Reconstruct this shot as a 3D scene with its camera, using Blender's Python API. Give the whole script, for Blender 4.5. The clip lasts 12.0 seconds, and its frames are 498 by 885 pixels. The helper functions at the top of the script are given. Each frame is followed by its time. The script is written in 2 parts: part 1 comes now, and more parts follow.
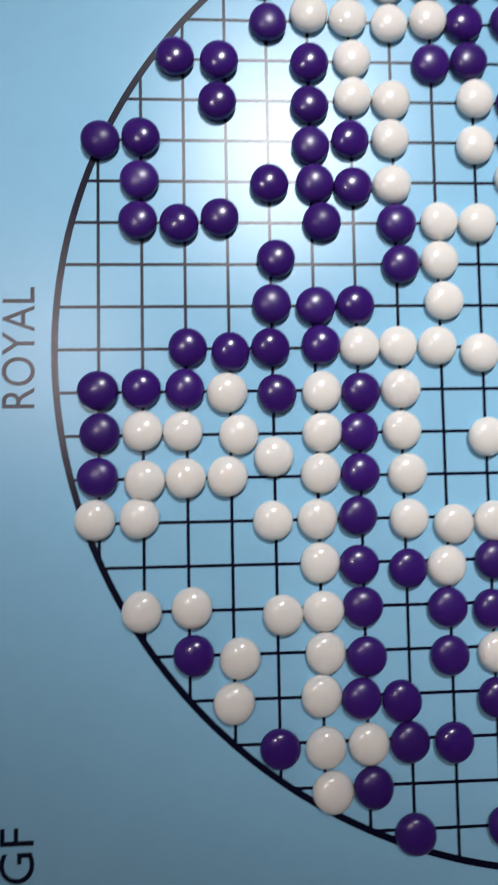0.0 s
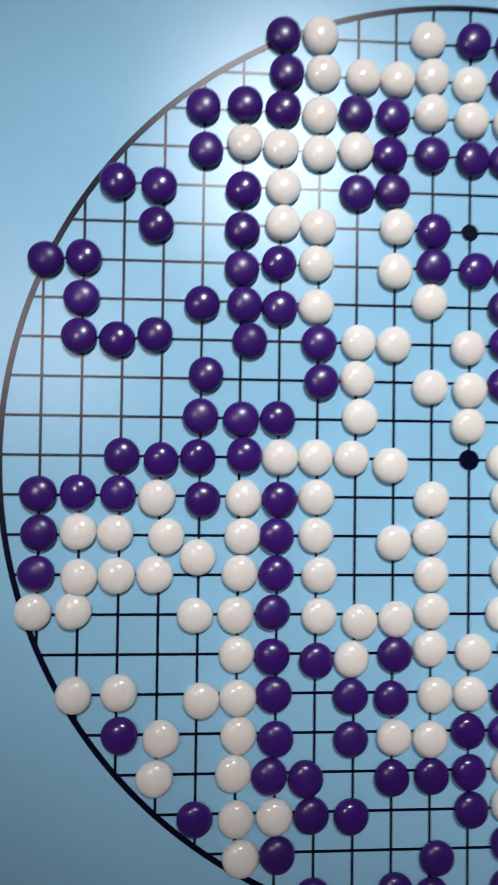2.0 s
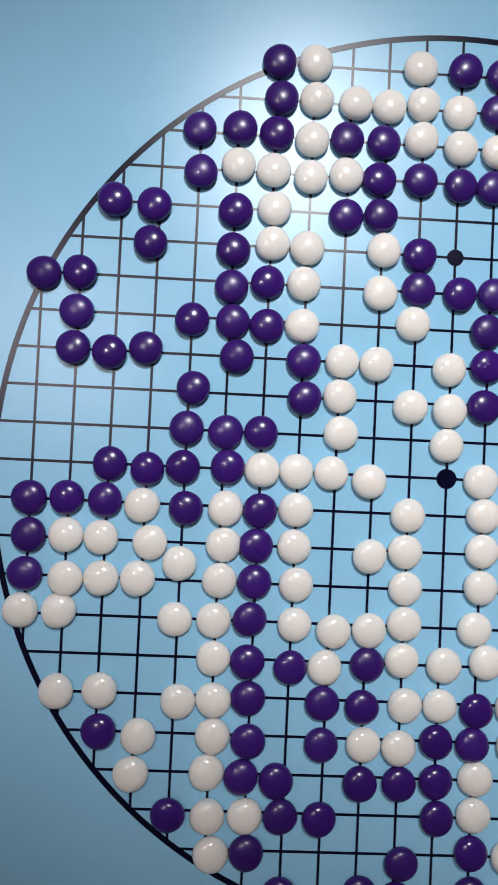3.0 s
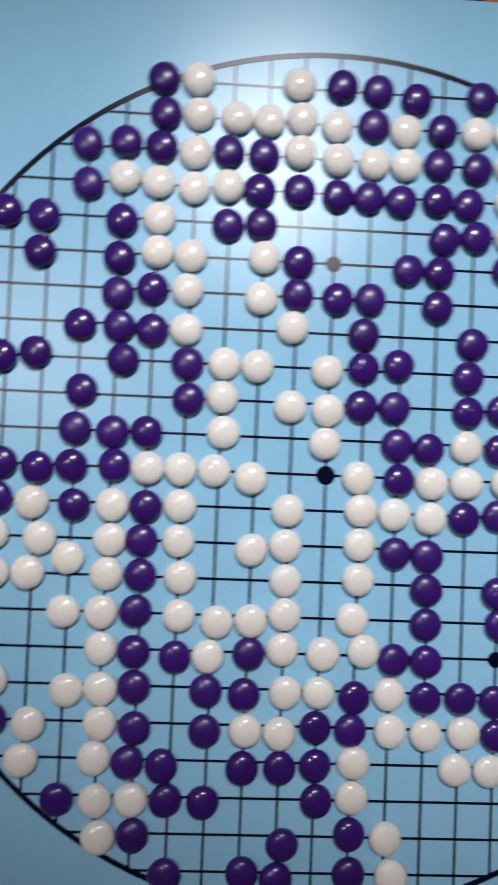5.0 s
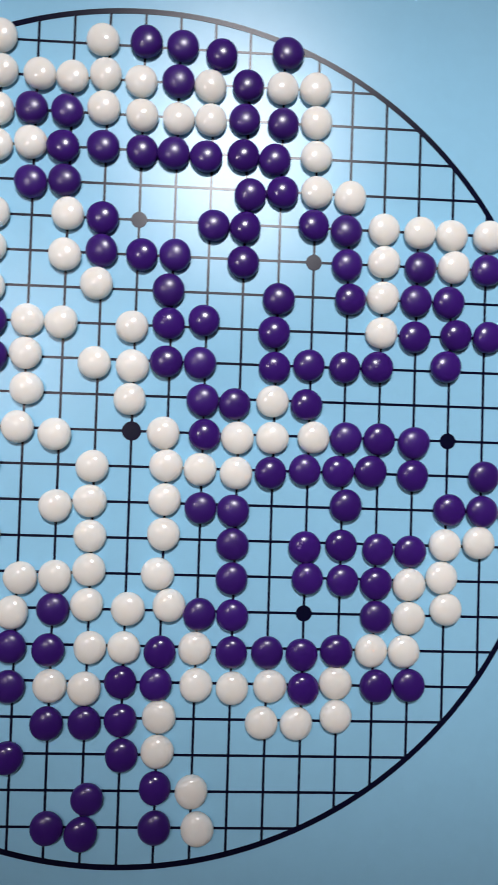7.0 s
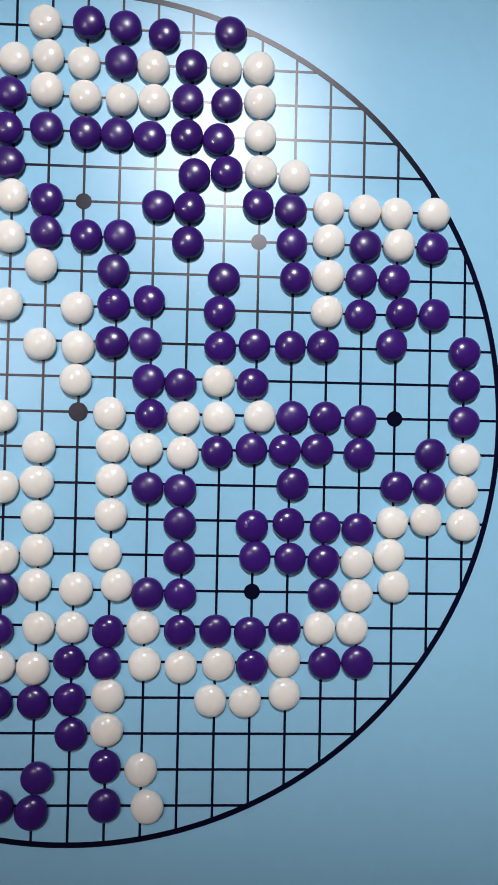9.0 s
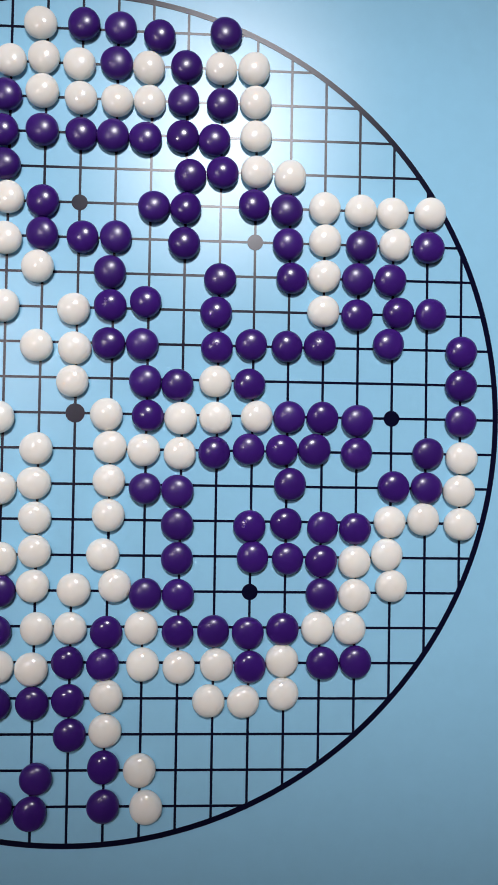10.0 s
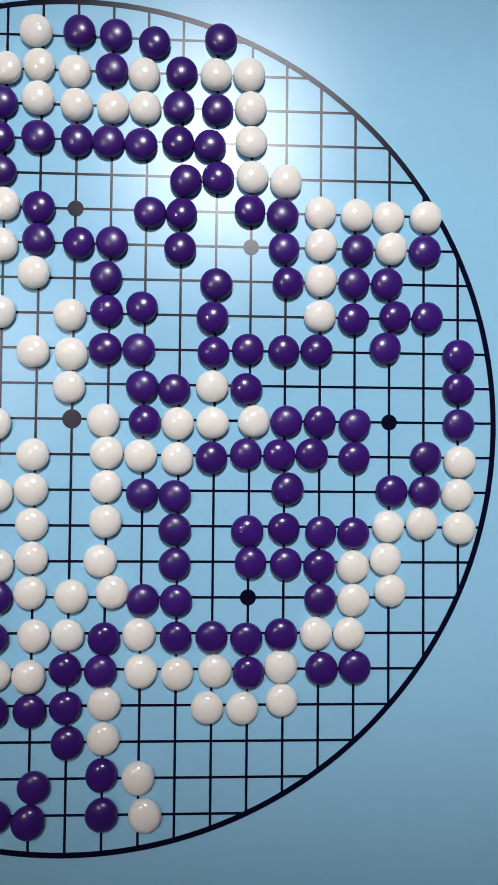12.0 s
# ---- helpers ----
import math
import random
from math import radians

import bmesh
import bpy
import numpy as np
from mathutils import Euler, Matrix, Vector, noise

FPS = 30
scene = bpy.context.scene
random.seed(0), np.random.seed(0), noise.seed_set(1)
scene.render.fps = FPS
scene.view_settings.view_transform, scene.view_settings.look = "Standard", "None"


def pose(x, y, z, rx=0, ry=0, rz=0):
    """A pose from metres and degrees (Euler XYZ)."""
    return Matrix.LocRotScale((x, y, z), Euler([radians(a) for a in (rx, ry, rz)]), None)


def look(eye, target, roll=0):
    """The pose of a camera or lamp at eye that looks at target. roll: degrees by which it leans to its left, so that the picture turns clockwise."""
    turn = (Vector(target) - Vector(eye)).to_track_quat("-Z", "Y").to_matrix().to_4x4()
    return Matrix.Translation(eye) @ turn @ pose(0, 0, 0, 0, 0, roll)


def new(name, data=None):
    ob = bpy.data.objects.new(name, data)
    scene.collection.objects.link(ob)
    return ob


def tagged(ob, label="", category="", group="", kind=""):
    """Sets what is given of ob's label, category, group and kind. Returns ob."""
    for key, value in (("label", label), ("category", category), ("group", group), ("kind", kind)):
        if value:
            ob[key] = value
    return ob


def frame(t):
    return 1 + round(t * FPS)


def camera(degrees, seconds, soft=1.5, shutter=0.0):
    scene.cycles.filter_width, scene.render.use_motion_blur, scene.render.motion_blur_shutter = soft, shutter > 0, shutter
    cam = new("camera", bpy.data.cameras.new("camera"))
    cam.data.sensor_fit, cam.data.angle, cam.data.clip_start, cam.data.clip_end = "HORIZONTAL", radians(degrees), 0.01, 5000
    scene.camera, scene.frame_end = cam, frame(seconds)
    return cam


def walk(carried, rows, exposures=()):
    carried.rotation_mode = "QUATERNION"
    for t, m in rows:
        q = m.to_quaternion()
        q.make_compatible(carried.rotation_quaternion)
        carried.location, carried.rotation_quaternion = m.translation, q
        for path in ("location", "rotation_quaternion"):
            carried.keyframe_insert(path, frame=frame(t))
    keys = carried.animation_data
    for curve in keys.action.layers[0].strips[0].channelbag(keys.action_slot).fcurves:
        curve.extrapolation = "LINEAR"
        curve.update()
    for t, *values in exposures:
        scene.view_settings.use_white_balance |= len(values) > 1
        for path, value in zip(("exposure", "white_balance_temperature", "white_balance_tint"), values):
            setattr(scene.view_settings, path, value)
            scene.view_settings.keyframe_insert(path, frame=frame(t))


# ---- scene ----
cam = camera(43.86, 12.0, soft=1.6, shutter=0.8)
# seconds, eye in metres, turn in degrees; the board's face is z = 0
ROWS = [
    (0.0, -0.1913, -0.0700, 0.3270, 3.48, -2.91, -1.05),
    (0.1, -0.1898, -0.0726, 0.3261, 3.35, -2.30, -1.11),
    (0.2, -0.1906, -0.0685, 0.3260, 2.75, -2.60, -1.38),
    (0.3, -0.1881, -0.0619, 0.3266, 2.16, -2.45, -2.04),
    (0.4, -0.1832, -0.0558, 0.3279, 2.17, -2.59, -2.12),
    (0.5, -0.1808, -0.0482, 0.3281, 1.97, -2.30, -2.16),
    (0.6, -0.1808, -0.0407, 0.3286, 2.06, -2.37, -1.71),
    (0.7, -0.1796, -0.0349, 0.3296, 1.81, -1.97, -1.30),
    (0.8, -0.1792, -0.0290, 0.3309, 1.54, -2.25, -0.64),
    (0.9, -0.1744, -0.0214, 0.3340, 1.25, -1.98, -0.12),
    (1.0, -0.1759, -0.0199, 0.3344, 1.50, -3.04, 0.21),
    (1.1, -0.1743, -0.0162, 0.3383, 1.40, -3.24, 0.44),
    (1.2, -0.1735, -0.0143, 0.3406, 1.17, -3.61, 0.82),
    (1.3, -0.1697, -0.0131, 0.3425, 0.71, -3.53, 1.07),
    (1.4, -0.1689, -0.0081, 0.3446, 0.47, -3.17, 1.01),
    (1.5, -0.1691, -0.0072, 0.3458, 1.20, -3.08, 1.17),
    (1.6, -0.1691, -0.0038, 0.3477, 1.63, -2.70, 1.46),
    (1.7, -0.1670, -0.0028, 0.3496, 1.77, -2.39, 1.46),
    (1.8, -0.1608, 0.0001, 0.3528, 1.72, -2.39, 1.17),
    (1.9, -0.1590, -0.0026, 0.3579, 1.68, -3.02, 1.27),
    (2.0, -0.1535, 0.0001, 0.3633, 1.32, -3.35, 0.70),
    (2.1, -0.1549, 0.0016, 0.3663, 1.69, -3.87, 0.74),
    (2.2, -0.1506, -0.0008, 0.3690, 1.79, -2.33, 1.37),
    (2.3, -0.1503, 0.0005, 0.3710, 1.86, -2.59, 1.64),
    (2.4, -0.1502, 0.0018, 0.3717, 1.50, -2.15, 2.00),
    (2.5, -0.1498, 0.0026, 0.3718, 1.33, -1.73, 2.35),
    (2.6, -0.1475, 0.0045, 0.3726, 1.18, -1.72, 2.52),
    (2.7, -0.1435, 0.0061, 0.3741, 1.08, -1.95, 2.56),
    (4.3, -0.1099, 0.0127, 0.3857, 1.71, -1.72, 3.47),
    (4.4, -0.1038, 0.0136, 0.3867, 1.51, -1.06, 3.42),
    (4.5, -0.0999, 0.0131, 0.3875, 1.42, -1.32, 3.37),
    (4.6, -0.0952, 0.0140, 0.3892, 1.21, -1.38, 3.51),
    (4.7, -0.0909, 0.0132, 0.3903, 1.01, -1.41, 3.52),
    (5.0, -0.0649, 0.0081, 0.3974, 1.50, -2.17, 2.39),
    (5.1, -0.0536, 0.0073, 0.3987, 1.94, -2.14, 1.48),
    (5.2, -0.0431, 0.0021, 0.4008, 2.27, -2.48, 0.92),
    (5.3, -0.0324, -0.0011, 0.4036, 1.83, -2.03, 0.77),
    (5.4, -0.0263, -0.0028, 0.4028, 1.52, -2.16, 0.56),
    (5.5, -0.0174, -0.0049, 0.4017, 1.70, -1.96, 0.82),
    (5.6, -0.0103, -0.0065, 0.4013, 1.48, -1.73, 1.08),
    (5.7, -0.0059, -0.0101, 0.3993, 1.35, -1.73, 1.47),
    (5.8, 0.0045, -0.0083, 0.4000, 1.04, -1.54, 1.81),
    (5.9, 0.0115, -0.0084, 0.4008, 1.16, -1.73, 2.03),
    (6.0, 0.0184, -0.0088, 0.4012, 1.43, -1.89, 2.22),
    (6.1, 0.0249, -0.0081, 0.4011, 1.64, -2.23, 2.21),
    (6.3, 0.0349, -0.0112, 0.4007, 1.45, -2.09, 2.02),
    (6.5, 0.0416, -0.0136, 0.4009, 1.35, -2.58, 1.61),
    (6.8, 0.0505, -0.0155, 0.4003, 1.12, -2.60, 2.05),
    (7.0, 0.0591, -0.0150, 0.4018, 1.35, -2.46, 1.80),
    (7.3, 0.0755, -0.0201, 0.4030, 1.41, -1.83, 1.35),
    (7.5, 0.0831, -0.0243, 0.4041, 1.09, -2.06, 1.41),
    (7.7, 0.0890, -0.0266, 0.4049, 0.67, -2.11, 1.32),
    (9.3, 0.0961, -0.0258, 0.4042, 1.18, -2.27, 1.16),
    (9.5, 0.0967, -0.0258, 0.4042, 1.18, -2.27, 1.15),
    (10.0, 0.0969, -0.0256, 0.4045, 1.14, -2.30, 0.91),
    (10.5, 0.0976, -0.0236, 0.4055, 1.54, -2.55, 0.74),
    (11.0, 0.0977, -0.0261, 0.4048, 1.48, -2.52, 0.45),
    (11.5, 0.0987, -0.0267, 0.4049, 1.65, -2.48, 0.36),
    (12.0, 0.0993, -0.0260, 0.4036, 1.66, -2.21, 0.53),
]
# the phone meters the picture anew as it moves over the board
EXPOSURES = [(0.0, -0.15), (0.5, -0.2), (2.5, -0.2), (4.4, -0.25), (5.0, -0.28), (5.5, -0.26), (6.6, -0.2), (12.0, -0.22)]
walk(cam, [(t, pose(x, y, z, rx, ry, rz)) for t, x, y, z, rx, ry, rz in ROWS], exposures=EXPOSURES)

# ---- world and lamps ----
FLOOR, CEILING, TABLE = -0.764, 2.02, -0.005
LAMP = Vector((0.07, 1.17, 1.93))
SECOND = Vector((-0.76, 0.40, 1.93))

world = bpy.data.worlds.new("world")
scene.world = world
world.use_nodes = True
world.node_tree.nodes["Background"].inputs[0].default_value = (0.55, 0.65, 0.8, 1)
world.node_tree.nodes["Background"].inputs[1].default_value = 0.008

spot = bpy.data.lights.new("ceiling_spot_light", "SPOT")
spot.energy, spot.shadow_soft_size, spot.color = 226, 0.12, (0.98, 0.965, 1.0)
# beam narrowed and stretched: its falloff imitates the phone's shadow and lens vignetting
spot.spot_size, spot.spot_blend = radians(17.4), 0.9
new("ceiling_spot_light", spot).matrix_world = look(LAMP, (0.194, 0.045, 0.0), -10.7) @ Matrix.Diagonal((2.5, 1, 1, 1))
bulb = bpy.data.lights.new("ceiling_bulb_light", "POINT")
bulb.energy, bulb.shadow_soft_size, bulb.color = 30, 0.08, (1.0, 0.89, 0.92)
new("ceiling_bulb_light", bulb).location = SECOND


# ---- materials ----
def material(name, colour, rough=0.5, spread=0.05, grain=200.0, bump=0.0, bump_scale=400.0, coat=0.0, spec=0.5, island=0.0, sheen=0.0, soft=0.0, depth=0.005, polish=0.0):
    m = bpy.data.materials.new(name)
    m.use_nodes = True
    nodes, links = m.node_tree.nodes, m.node_tree.links
    b = nodes["Principled BSDF"]
    b.inputs["Roughness"].default_value = rough
    b.inputs["Specular IOR Level"].default_value = spec
    b.inputs["Coat Weight"].default_value = coat
    b.inputs["Coat Roughness"].default_value = 0.08
    if soft:
        b.inputs["Subsurface Weight"].default_value = soft
        b.inputs["Subsurface Radius"].default_value = (1.0, 0.9, 0.8)
        b.inputs["Subsurface Scale"].default_value = depth
    co = nodes.new("ShaderNodeTexCoord")
    fine, broad = nodes.new("ShaderNodeTexNoise"), nodes.new("ShaderNodeTexNoise")
    fine.inputs["Scale"].default_value, fine.inputs["Detail"].default_value = grain, 4
    broad.inputs["Scale"].default_value, broad.inputs["Detail"].default_value = grain / 25, 2
    add = nodes.new("ShaderNodeMath")
    add.operation = "ADD"
    for n, socket in ((fine, 0), (broad, 1)):
        links.new(co.outputs["Object"], n.inputs["Vector"])
        links.new(n.outputs["Fac"], add.inputs[socket])
    value = nodes.new("ShaderNodeMapRange")
    value.inputs["From Min"].default_value, value.inputs["From Max"].default_value = 0.6, 1.4
    value.inputs["To Min"].default_value, value.inputs["To Max"].default_value = 1 - spread, 1 + spread
    links.new(add.outputs[0], value.inputs["Value"])
    source = value.outputs["Result"]
    if island:
        info = nodes.new("ShaderNodeObjectInfo")
        each = nodes.new("ShaderNodeMapRange")
        each.inputs["To Min"].default_value, each.inputs["To Max"].default_value = 1 - island, 1 + island
        times = nodes.new("ShaderNodeMath")
        times.operation = "MULTIPLY"
        links.new(info.outputs["Random"], each.inputs["Value"])
        links.new(each.outputs["Result"], times.inputs[0])
        links.new(source, times.inputs[1])
        source = times.outputs[0]
        if polish:   # each piece is a little glossier or duller than the next
            gloss, wander = nodes.new("ShaderNodeMapRange"), nodes.new("ShaderNodeMath")
            wander.operation, wander.inputs[1].default_value = "MULTIPLY", 17.3
            part_of = nodes.new("ShaderNodeMath")
            part_of.operation = "FRACT"
            gloss.inputs["To Min"].default_value, gloss.inputs["To Max"].default_value = rough - polish, rough + polish
            links.new(info.outputs["Random"], wander.inputs[0])
            links.new(wander.outputs[0], part_of.inputs[0])
            links.new(part_of.outputs[0], gloss.inputs["Value"])
            links.new(gloss.outputs["Result"], b.inputs["Roughness"])
    hsv = nodes.new("ShaderNodeHueSaturation")
    hsv.inputs["Color"].default_value = (*colour, 1)
    links.new(source, hsv.inputs["Value"])
    links.new(hsv.outputs["Color"], b.inputs["Base Color"])
    if bump:
        rough_noise, relief = nodes.new("ShaderNodeTexNoise"), nodes.new("ShaderNodeBump")
        rough_noise.inputs["Scale"].default_value, rough_noise.inputs["Detail"].default_value = bump_scale, 3
        relief.inputs["Strength"].default_value, relief.inputs["Distance"].default_value = bump, 0.0005
        links.new(co.outputs["Object"], rough_noise.inputs["Vector"])
        links.new(rough_noise.outputs["Fac"], relief.inputs["Height"])
        links.new(relief.outputs["Normal"], b.inputs["Normal"])
    if sheen:   # a laminate's clear film: a smooth lobe with no long tail
        b.inputs["Specular IOR Level"].default_value = 0.0
        film, mix = nodes.new("ShaderNodeBsdfGlossy"), nodes.new("ShaderNodeMixShader")
        film.distribution = "BECKMANN"
        film.inputs["Roughness"].default_value = rough
        mix.inputs[0].default_value = sheen
        links.new(relief.outputs["Normal"], film.inputs["Normal"])
        links.new(b.outputs[0], mix.inputs[1])
        links.new(film.outputs[0], mix.inputs[2])
        links.new(mix.outputs[0], nodes["Material Output"].inputs["Surface"])
    return m


BLUE = material("laminated_blue_print", (0.270, 0.548, 0.738), 0.295, 0.025, 90, 0.05, 900, sheen=0.029)
EDGE = material("board_cut_edge", (0.75, 0.72, 0.62), 0.6, 0.08, 300)
INK = material("black_print", (0.0028, 0.0030, 0.017), 0.295, 0.1, 300, 0.03, 900, sheen=0.029)
PURPLE = material("purple_glossy_plastic", (0.037, 0.0082, 0.143), 0.25, 0.05, 120, 0.10, 150, 0.0, 0.44, 0.12, soft=0.35, polish=0.07)
SCUFFED = material("purple_scuffed_plastic", (0.037, 0.0082, 0.143), 0.20, 0.08, 120, 0.16, 420, 0.0, 0.36, 0.10, soft=0.35)
SCRATCH = material("scratched_pale_plastic", (0.16, 0.09, 0.30), 0.28, 0.1, 200, 0.1, 900, 0.0, 0.4, 0.1)
DULL = material("purple_worn_plastic", (0.031, 0.008, 0.118), 0.31, 0.08, 120, 0.1, 400, 0.0, 0.2, 0.10)
WHITE = material("ivory_glossy_plastic", (0.795, 0.765, 0.712), 0.19, 0.02, 120, 0.07, 150, 0.0, 0.5, 0.03, soft=1.0, depth=0.008, polish=0.05)
WOOD = material("orange_brown_wood", (0.34, 0.10, 0.025), 0.35, 0.25, 60, 0.1, 200)
WALL = material("painted_wall", (0.42, 0.40, 0.37), 0.8, 0.04, 30, 0.1, 120)
ROOF = material("painted_ceiling", (0.50, 0.49, 0.47), 0.85, 0.03, 30, 0.1, 120)
TILE = material("floor_tile", (0.35, 0.32, 0.29), 0.5, 0.15, 20, 0.1, 90)
METAL = material("white_lamp_enamel", (0.8, 0.8, 0.78), 0.4, 0.02, 100)


# ---- mesh helpers ----
def mesh_of(name, bm, mat, smooth=False):
    me = bpy.data.meshes.new(name)
    bm.to_mesh(me)
    bm.free()
    me.materials.append(mat)
    if smooth:
        me.polygons.foreach_set("use_smooth", [True] * len(me.polygons))
    return me


def part(name, bm, mat, parent=None, label="", smooth=False):
    ob = new(name, mesh_of(name, bm, mat, smooth))
    ob.parent = parent
    return tagged(ob, label)


def box(x0, x1, y0, y1, z0, z1, bevel=0.0, segments=2):
    bm = bmesh.new()
    bmesh.ops.create_cube(bm, size=1, matrix=Matrix.Translation(((x0 + x1) / 2, (y0 + y1) / 2, (z0 + z1) / 2)) @ Matrix.Diagonal((x1 - x0, y1 - y0, z1 - z0, 1)))
    if bevel:
        bmesh.ops.bevel(bm, geom=bm.edges[:], offset=bevel, segments=segments, affect="EDGES", profile=0.5)
    return bm


def lathe(profile, steps=40):
    """A closed turned body from (radius, height) pairs, bottom to top."""
    bm = bmesh.new()
    rings = []
    for r, z in profile:
        if r < 1e-7:
            rings.append([bm.verts.new((0, 0, z))])
        else:
            rings.append([bm.verts.new((r * math.cos(a), r * math.sin(a), z)) for a in (2 * math.pi * i / steps for i in range(steps))])
    for a, b in zip(rings, rings[1:]):
        for i in range(steps):
            j = (i + 1) % steps
            if len(a) == 1 and len(b) == 1:
                continue
            if len(a) == 1:
                bm.faces.new((a[0], b[j], b[i]))
            elif len(b) == 1:
                bm.faces.new((a[i], a[j], b[0]))
            else:
                bm.faces.new((a[i], a[j], b[j], b[i]))
    return bm


# ---- room ----
X, Y, T = 1.9, 2.1, 0.12
tagged(part("floor", box(-X, X, -Y, Y, FLOOR - 0.1, FLOOR), TILE), "grey-brown tiled floor under the table", "floor", kind="structure")
tagged(part("ceiling", box(-X, X, -Y, Y, CEILING, CEILING + 0.1), ROOF), "plain white painted ceiling", "ceiling", kind="structure")
for name, sides in (("wall_north", (-X, X, Y, Y + T)), ("wall_south", (-X, X, -Y - T, -Y)), ("wall_west", (-X - T, -X, -Y, Y)), ("wall_east", (X, X + T, -Y, Y))):
    tagged(part(name, box(*sides, FLOOR, CEILING), WALL), "plain off-white painted wall", "wall", kind="structure")

# ---- ceiling lamps ----
for place, label in ((LAMP, "white round ceiling spot lamp, switched on"), (SECOND, "small white ceiling lamp, switched on")):
    lamp = tagged(new("ceiling_lamp"), label, "lamp", "ceiling lamps")
    lamp.location = (place.x, place.y, CEILING)
    part("mount", lathe(((0, -0.012), (0.05, -0.012), (0.06, -0.008), (0.06, 0), (0, 0))), METAL, lamp, smooth=False)
    part("shade", lathe(((0.062, -0.075), (0.066, -0.075), (0.045, -0.02), (0.02, -0.012), (0.018, -0.014), (0.042, -0.022), (0.062, -0.075))), METAL, lamp, smooth=True)

# ---- table ----
table = tagged(new("table"), "orange-brown polished wooden table under the board", "table")
table.location = (0, 0, FLOOR)
H = TABLE - FLOOR
for i in range(8):
    a = -0.5 + i * 0.125
    part("plank", box(-0.75, 0.75, a + 0.0006, a + 0.1244, H - 0.03, H, 0.002), WOOD, table)
for sx in (-0.68, 0.68):
    for sy in (-0.43, 0.43):
        part("leg", box(sx - 0.03, sx + 0.03, sy - 0.03, sy + 0.03, 0, H - 0.03, 0.004), WOOD, table)
for sy in (-0.43, 0.43):
    part("apron", box(-0.65, 0.65, sy - 0.012, sy + 0.012, H - 0.11, H - 0.031, 0.002), WOOD, table)

# ---- board ----
STEP, RISE = 0.023, 0.022927      # spacing of the lines across and along
RADIUS, RING, LINE = 0.2764, 0.0035, 0.00165
MIDDLE = (0.0004, -0.0008)        # the circle is printed a hair off the grid
board = tagged(new("game_board"), "light blue laminated board printed with a black circular grid", "game board")
board.location = (0, 0, TABLE)
UP = -TABLE


def slab(half_x, half_y, z0, z1, corner):
    bm = bmesh.new()
    ring = []
    for cx, cy, start in ((1, 1, 0), (-1, 1, 90), (-1, -1, 180), (1, -1, 270)):
        for k in range(9):
            a = radians(start + k * 90 / 8)
            ring.append((cx * (half_x - corner) + corner * math.cos(a), cy * (half_y - corner) + corner * math.sin(a)))
    low, high = [bm.verts.new((x, y, z0)) for x, y in ring], [bm.verts.new((x, y, z1)) for x, y in ring]
    bm.faces.new(high)
    bm.faces.new(low[::-1])
    for i in range(len(ring)):
        j = (i + 1) % len(ring)
        bm.faces.new((low[i], low[j], high[j], high[i]))
    return bm


part("core", slab(0.3452, 0.3192, 0, UP - 0.0012, 0.006), EDGE, board, "pale cut edge of the board")
part("printed_face", slab(0.345, 0.3190, UP - 0.0012, UP, 0.006), BLUE, board, "sky blue laminated printed face")


def annulus(inner, outer, z0, z1, steps=240):
    bm = bmesh.new()
    v = [[bm.verts.new((r * math.cos(a), r * math.sin(a), z)) for a in (2 * math.pi * i / steps for i in range(steps))] for r, z in ((inner, z0), (inner, z1), (outer, z1), (outer, z0))]
    for a, b in zip(v, v[1:]):
        for i in range(steps):
            j = (i + 1) % steps
            bm.faces.new((a[i], b[i], b[j], a[j]))
    bmesh.ops.recalc_face_normals(bm, faces=bm.faces[:])
    return bm


part("ring", annulus(RADIUS - RING / 2, RADIUS + RING / 2, UP - 0.0004, UP + 0.00024), INK, board, "thick black printed circle").location = (*MIDDLE, 0)
for i in range(-11, 12):
    reach = math.sqrt(RADIUS ** 2 - (i * RISE) ** 2)
    part("grid_line", box(-reach, reach, i * RISE - LINE / 2, i * RISE + LINE / 2, UP - 0.0004, UP + 0.00012), INK, board)
    reach = math.sqrt(RADIUS ** 2 - (i * STEP) ** 2)
    part("grid_line", box(i * STEP - LINE / 2, i * STEP + LINE / 2, -reach, reach, UP - 0.0004, UP + 0.00018), INK, board)
for u, v, size in ((0, 0, 0.0062), (0, 6, 0.0052), (5, 5, 0.0052), (5, -5, 0.0052), (9, 0, 0.0052)):
    dot = part("star_point", lathe(((0, UP - 0.0004), (size, UP - 0.0004), (size, UP + 0.0003), (0, UP + 0.0003)), 36), INK, board)
    dot.location = (u * STEP, v * RISE, 0)


def lettering(word, x, y, height, width):
    """Printed capitals that read upwards along the board's side; x is the foot of the letters, y the start of the word."""
    curve = bpy.data.curves.new("lettering", "FONT")
    curve.body, curve.size, curve.extrude = word, 1.0, 0.0003
    probe = bpy.data.objects.new("lettering", curve)
    scene.collection.objects.link(probe)
    bpy.context.view_layer.update()
    me = bpy.data.meshes.new_from_object(probe.evaluated_get(bpy.context.evaluated_depsgraph_get()))
    bpy.data.objects.remove(probe)
    co = np.array([v.co[:] for v in me.vertices])
    low, high = co.min(0), co.max(0)
    for v in me.vertices:
        a = (v.co.x - low[0]) / (high[0] - low[0]) * width
        b = v.co.y / max(high[1], 1e-6) * height
        v.co = (x - b, y + a, UP + (0.00015 if v.co.z > 0 else -0.0003))
    me.materials.clear()
    me.materials.append(INK)
    ob = new("lettering", me)
    ob.parent = board
    return tagged(ob, "black printed word " + word)


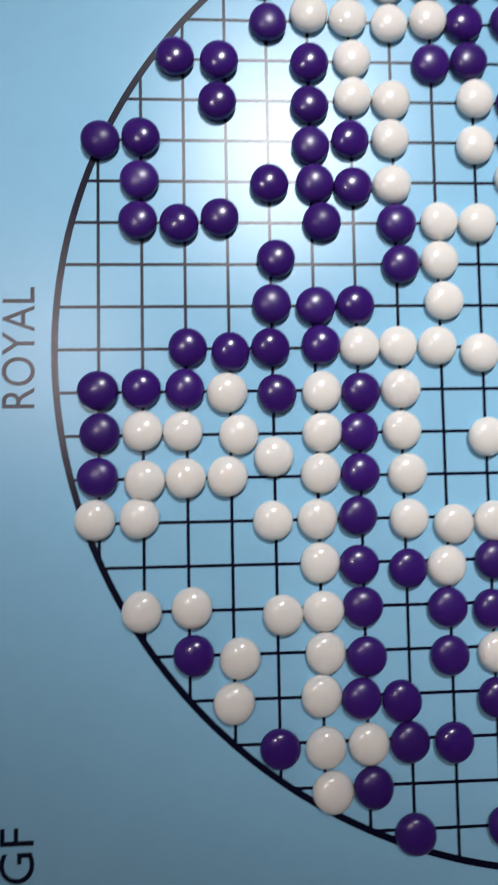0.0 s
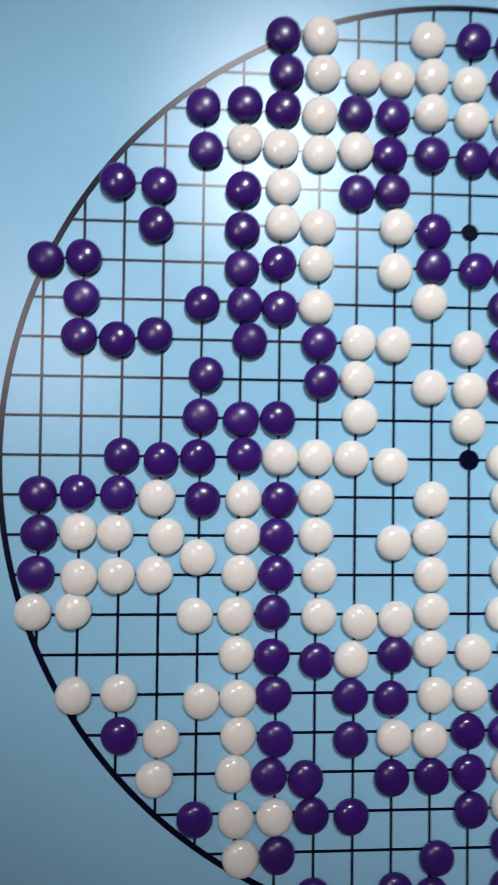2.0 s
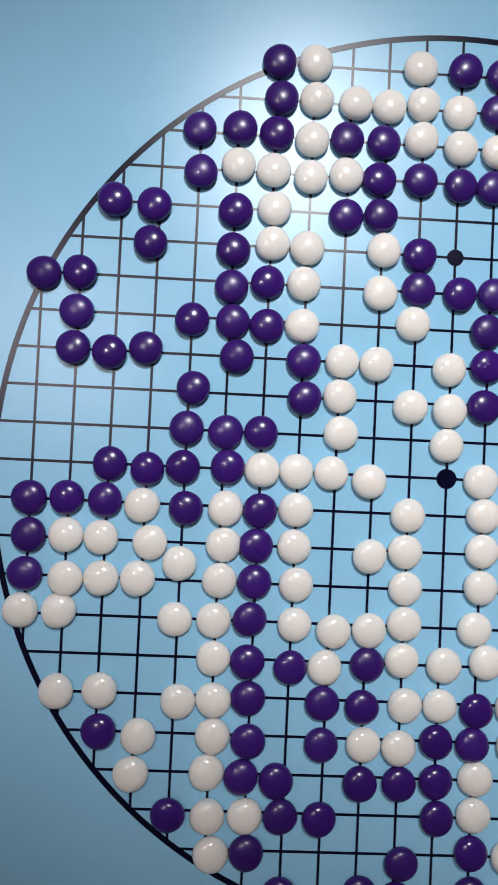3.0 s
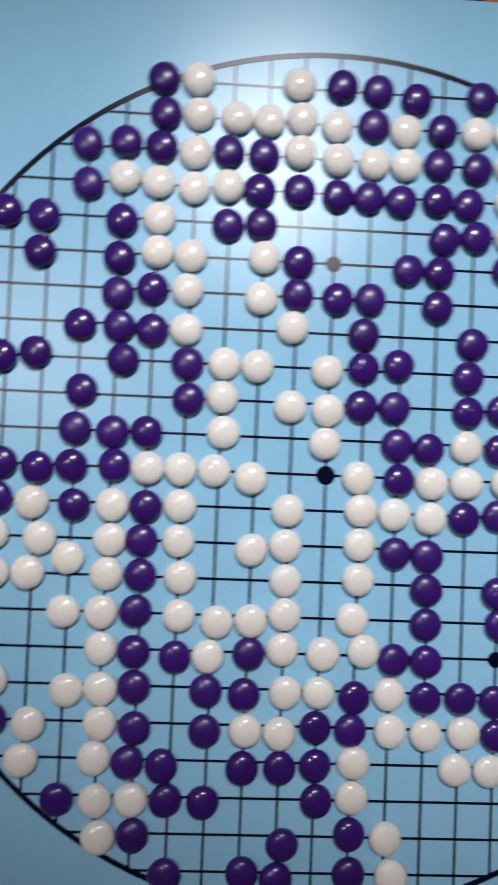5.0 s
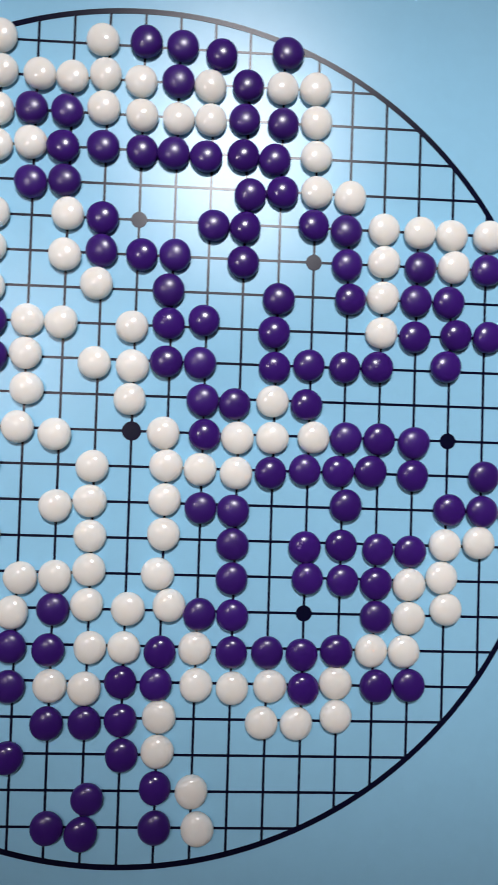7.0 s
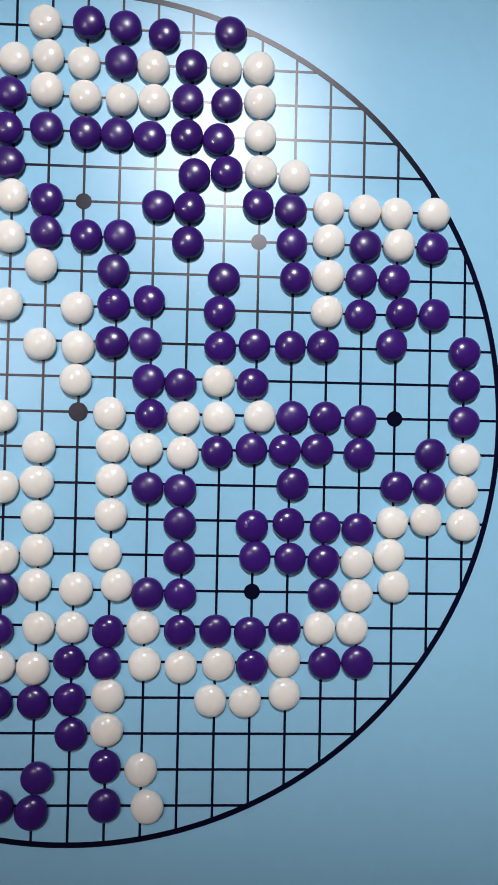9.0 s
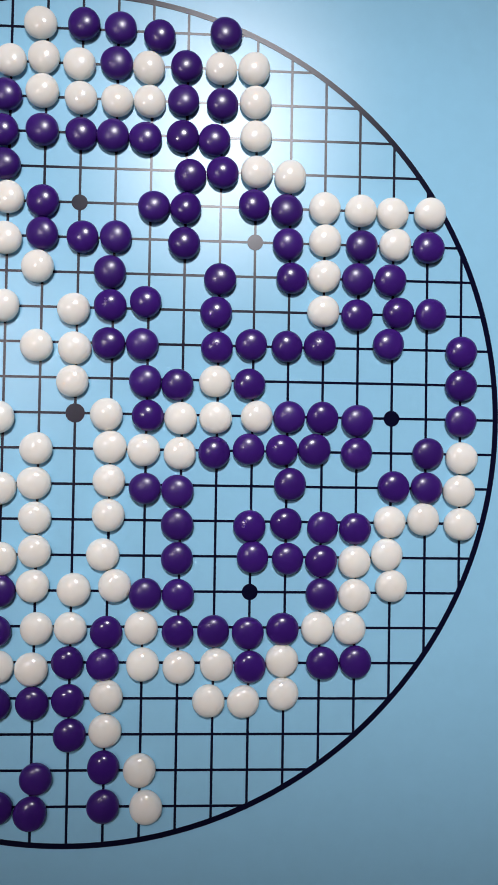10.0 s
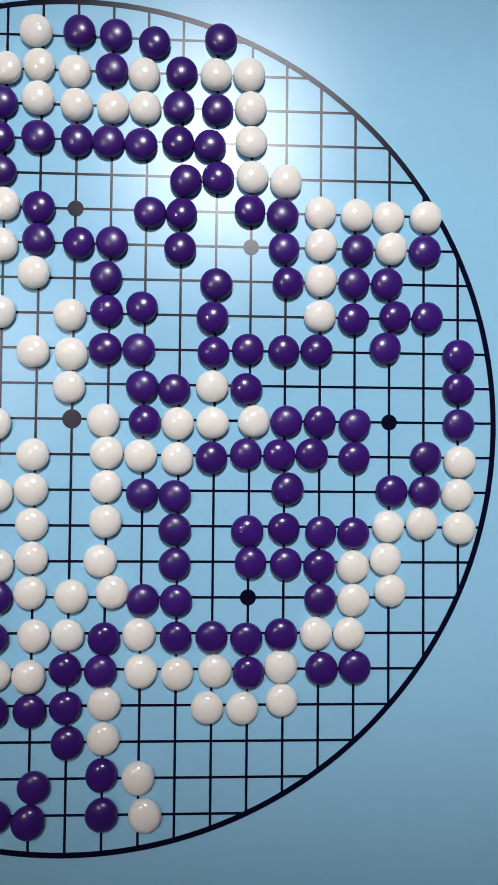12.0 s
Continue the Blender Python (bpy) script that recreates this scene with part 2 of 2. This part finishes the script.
lettering("ROYAL", -12.45 * STEP, -1.34 * RISE, 0.0168, 2.81 * RISE)
lettering("CIRCLE", -12.50 * STEP, 8.72 * RISE, 0.0168, 3.06 * RISE)
lettering(".GF", -12.44 * STEP, -11.98 * RISE, 0.0168, 1.40 * RISE)


# ---- stones ----
def dome(radius, height, rim, seed=0):
    """A lens-shaped stone: a small flat foot, a tucked-in underside, a blunt rim and a domed top, cast a little out of round."""
    low = [(0, 0), (radius * 0.80, 0)]
    for k in range(1, 6):
        a = radians(-90 + 90 * k / 6)
        low.append((radius * 0.80 + radius * 0.20 * math.cos(a), rim + rim * math.sin(a)))
    top = []
    for k in range(0, 13):
        a = radians(90 * k / 12)
        top.append((radius * math.cos(a) if k < 12 else 0, rim + (height - rim) * math.sin(a) ** 0.94))
    bm = lathe(low + top, 44)
    cast = random.Random(seed)
    oval, notch = cast.uniform(0.004, 0.015), cast.uniform(0.004, 0.012)
    turn, lean = cast.uniform(0, 6.28), cast.uniform(-0.02, 0.02)
    for v in bm.verts:
        a = math.atan2(v.co.y, v.co.x)
        grow = 1 + oval * math.cos(2 * a) + notch * math.cos(3 * a + turn)
        v.co = (v.co.x * grow, v.co.y * grow, v.co.z * (1 + lean * v.co.x / radius))
    return bm


KINDS = {"P": (0.01045, PURPLE), "S": (0.01045, SCUFFED), "D": (0.01045, DULL), "W": (0.01055, WHITE)}
STONES = {kind: [mesh_of("go_stone", dome(radius, 0.0078, 0.0023, seed), mat, True) for seed in range(5)] for kind, (radius, mat) in KINDS.items()}
WORDS = {
    "P": ("glossy dark purple plastic stone lying on the grid", "purple stones on the board"),
    "S": ("glossy dark purple plastic stone with a scuffed top", "purple stones on the board"),
    "D": ("dull dark purple plastic stone with a worn top", "purple stones on the board"),
    "W": ("glossy ivory white plastic stone lying on the grid", "white stones on the board"),
}
WORN = ((1, 3), (4, 2), (7, 2), (5, -3))
DULLED = ((-6, 3), (-11, 5))
dice = random.Random(4)


def scuff(stone, seed):
    """Small raised rims of scars in the top of a worn stone."""
    wear = random.Random(seed)
    for k in range(3):
        away, turn, size = wear.uniform(0.0008, 0.0042), wear.uniform(1.3, 3.6), wear.uniform(0.0005, 0.0010)
        lift = 0.0024 + 0.0055 * math.sqrt(1 - (away / 0.01045) ** 2) ** 0.94
        lean = math.atan(0.0055 / 0.01045 * away / math.sqrt(0.01045 ** 2 - away ** 2))
        bm, rings = bmesh.new(), []
        for i in range(14):
            a = 2 * math.pi * i / 14
            rings.append([bm.verts.new(((size + 0.00026 * math.cos(b)) * math.cos(a), (size * 0.55 + 0.00026 * math.cos(b)) * math.sin(a), 0.00020 * math.sin(b))) for b in (math.pi * j / 3 for j in range(6))])
        for i in range(14):
            for j in range(6):
                bm.faces.new((rings[i][j], rings[(i + 1) % 14][j], rings[(i + 1) % 14][(j + 1) % 6], rings[i][(j + 1) % 6]))
        bmesh.ops.recalc_face_normals(bm, faces=bm.faces[:])
        ring = part("scar", bm, SCRATCH, stone, smooth=True)
        ring.matrix_basis = Matrix.Rotation(turn, 4, "Z") @ Matrix.Translation((away, 0, lift)) @ Matrix.Rotation(lean, 4, "Y")


def lay_row(v, text):
    """Lays one row of stones: colour, column and the stone's slip off its line."""
    for word in text.split():
        kind, (u, slip) = word[0], map(float, word[1:].split("/"))
        if kind == "P" and (round(u), v) in WORN:
            kind = "S"
        if kind == "P" and (round(u), v) in DULLED:
            kind = "D"
        ob = new("go_stone", dice.choice(STONES[kind]))
        size = dice.uniform(0.985, 1.015)
        ob.matrix_world = pose(u * STEP, (v + slip) * RISE, 0.0003, dice.gauss(0, 1.8), dice.gauss(0, 1.8), 0 if kind == "S" else dice.uniform(0, 360)) @ Matrix.Diagonal((size, size, size * dice.uniform(0.97, 1.03), 1))
        tagged(ob, WORDS[kind][0], "go stone", WORDS[kind][1])
        if kind == "S":
            scuff(ob, round(u) * 31 + v)


lay_row(11, "P-4.99/-0.01 W-4.02/0.02 W-1.17/0.05 P0.05/0.07 P1.08/0.01 P2.19/-0.18 P4.07/-0.03")
lay_row(10, "P-4.89/0.00 W-3.95/0.03 W-2.89/-0.02 W-1.98/-0.05 W-1.06/0.07 W-0.06/-0.08 P0.99/-0.01 W1.90/-0.11 P2.96/-0.03 W3.95/-0.06 W4.90/-0.03")
lay_row(9, "P-7.03/0.02 P-5.96/0.12 P-4.97/0.04 W-4.02/-0.08 P-3.09/0.00 P-2.10/-0.03 W-1.08/0.11 W0.00/-0.05 W1.02/-0.10 W1.94/-0.08 P2.90/-0.02 P4.00/-0.08 W4.95/0.01")
lay_row(8, "P-6.95/-0.12 W-5.96/0.12 W-5.02/0.03 W-4.02/-0.09 W-3.07/0.02 P-2.18/-0.05 P-1.06/-0.00 P0.03/-0.08 P0.92/-0.09 P1.84/-0.14 P2.89/-0.06 P3.79/-0.13 W4.97/0.01")
lay_row(7, "P-9.18/-0.01 P-8.13/-0.08 P-5.98/-0.11 W-4.95/0.00 P-3.03/-0.09 P-2.10/-0.01 P3.12/-0.17 P4.04/-0.06 W5.01/-0.01 W5.98/-0.11")
lay_row(6, "P-8.19/-0.10 P-6.00/-0.16 W-4.96/0.06 W-4.03/-0.01 W-1.97/0.05 P-1.00/-0.03 P2.11/-0.10 P3.01/-0.12 P4.95/0.03 P5.89/-0.09 W6.97/0.01 W8.02/-0.04 W8.94/-0.08 W10.03/-0.05")
lay_row(5, "P-10.93/-0.06 P-9.99/0.01 P-6.00/-0.16 P-5.05/0.01 W-4.08/0.03 W-2.02/-0.11 P-0.99/0.05 P0.13/-0.02 P1.06/0.01 P2.98/-0.12 P5.94/-0.06 W7.00/0.07 P8.06/-0.05 W9.03/0.01 P10.00/-0.05")
lay_row(4, "P-10.03/-0.02 P-7.00/-0.09 P-5.92/-0.08 P-5.01/-0.15 W-4.07/-0.09 W-1.10/0.11 P0.91/0.01 P4.02/-0.12 P6.06/-0.04 W7.00/0.05 P7.95/-0.01 P8.90/-0.02")
lay_row(3, "P-10.07/0.01 P-9.12/-0.06 P-8.17/0.09 P-5.77/-0.01 P-3.99/-0.04 W-2.97/0.01 W-2.04/-0.02 W-0.08/-0.07 P0.94/0.06 P1.93/0.18 P3.92/-0.08 W6.98/0.03 P7.94/-0.05 P9.14/0.04 P10.07/0.02")
lay_row(2, "P-6.87/0.10 P-3.92/-0.03 W-2.99/0.07 W-1.08/-0.12 W-0.03/-0.17 P0.91/-0.02 P1.85/-0.02 P3.96/-0.07 P4.93/0.03 P5.95/-0.00 P6.89/0.03 P8.86/0.12 P10.98/-0.05")
lay_row(1, "P-7.00/0.03 P-5.97/-0.03 P-5.03/-0.00 W-2.92/0.09 W-0.07/-0.11 P1.97/-0.07 P2.86/-0.15 W3.93/-0.04 P4.89/-0.10 P10.98/-0.02")
lay_row(0, "P-8.96/0.01 P-7.98/-0.09 P-7.05/-0.00 P-5.87/0.05 W-4.96/0.01 W-4.06/0.02 W-3.12/0.02 W-2.10/-0.16 W0.90/-0.03 P2.05/-0.05 W2.98/-0.10 W3.96/-0.07 W5.12/-0.02 P6.04/-0.01 P6.99/-0.01 P7.99/-0.08 P10.98/-0.05")
lay_row(-1, "P-11.00/0.03 P-10.03/0.07 P-9.03/0.05 W-8.07/-0.04 P-6.92/-0.08 W-5.88/-0.04 P-4.97/-0.06 W-4.02/0.01 W-1.03/-0.02 W1.01/0.06 W1.95/-0.01 W2.97/-0.09 P3.93/-0.06 P4.90/0.05 P5.84/0.04 P6.77/0.07 P7.98/-0.02 P10.03/0.01 W11.02/-0.11")
lay_row(-2, "P-10.96/0.06 W-10.00/0.09 W-9.09/0.07 W-7.81/-0.01 W-7.02/-0.53 W-5.89/0.01 P-5.04/0.01 W-4.03/0.04 W-2.01/-0.14 W-1.07/0.02 W1.00/0.11 P2.01/-0.10 P2.92/-0.15 P6.09/0.08 P9.06/0.04 P10.00/0.02 W10.95/-0.05")
lay_row(-3, "P-11.01/0.05 W-9.96/-0.04 W-9.04/-0.00 W-8.09/0.03 W-5.95/0.07 P-5.03/0.06 W-3.93/0.04 W-1.03/0.05 W1.00/0.14 P2.93/-0.09 P4.96/-0.12 P5.99/-0.04 P7.03/-0.13 P7.96/-0.16 W8.95/0.04 W9.91/0.13 W11.00/-0.01")
lay_row(-4, "W-11.08/0.10 W-10.09/0.12 W-7.07/0.01 W-6.05/0.02 P-5.12/0.08 W-3.93/-0.01 W-2.88/-0.15 W-1.94/-0.10 W-1.01/0.11 W0.87/0.04 P2.94/-0.05 P5.06/-0.00 P6.05/-0.03 P7.01/-0.09 W7.95/-0.10 W8.87/0.11")
lay_row(-5, "W-6.01/0.03 P-5.12/-0.04 P-3.99/-0.15 W-3.08/-0.11 P-1.96/0.00 W-1.04/0.15 W0.09/0.05 W1.22/0.17 P2.06/-0.06 P2.99/-0.07 P7.03/-0.03 W7.96/-0.04 W9.02/0.22")
lay_row(-6, "W-10.05/0.03 W-8.93/0.09 W-6.89/-0.12 W-5.96/-0.06 P-5.06/0.01 P-3.10/-0.05 P-2.05/-0.12 W-0.91/-0.03 W0.02/-0.01 P1.01/-0.12 W1.97/-0.00 P3.00/-0.09 P3.99/-0.07 P4.96/-0.12 P5.94/-0.01 W6.91/0.02 W7.84/0.02")
lay_row(-7, "P-8.90/0.03 W-7.87/-0.06 W-5.94/0.00 P-5.00/-0.10 P-3.09/-0.14 W-1.97/-0.10 W-1.03/-0.16 P-0.04/0.03 P0.93/-0.02 W2.03/-0.02 W3.04/-0.09 W4.09/-0.01 P5.03/-0.07 W5.93/0.11 P7.08/0.03 P8.02/0.07")
lay_row(-8, "W-8.02/-0.04 W-6.06/0.06 P-5.15/-0.04 P-4.23/-0.12 P-2.02/-0.13 P-0.99/-0.10 P-0.01/-0.01 W1.05/0.10 W3.89/-0.03 W4.86/-0.04 W5.96/0.17")
lay_row(-9, "P-7.01/-0.07 W-5.98/-0.08 W-5.01/-0.04 P-4.08/-0.04 P-3.06/-0.08 P0.05/0.02 W1.03/0.14")
lay_row(-10, "W-5.85/-0.06 P-4.93/0.00 P-0.84/-0.17 P1.00/0.14 W2.00/0.05")
lay_row(-11, "P-4.01/-0.05 P-1.91/0.03 P-0.98/-0.13 P1.02/0.06 W2.20/0.03")

# stones added beside the board's far edge, in place of an unidentified dark strip
for x, y in ((0.045, 0.3320), (0.0665, 0.3308), (0.0880, 0.3314)):
    ob = new("go_stone", STONES["P"][0])
    ob.location = (x, y, TABLE)
    tagged(ob, "dark purple stone standing in for an unidentified dark strip on the table", "go stone", "spare stones on the table")
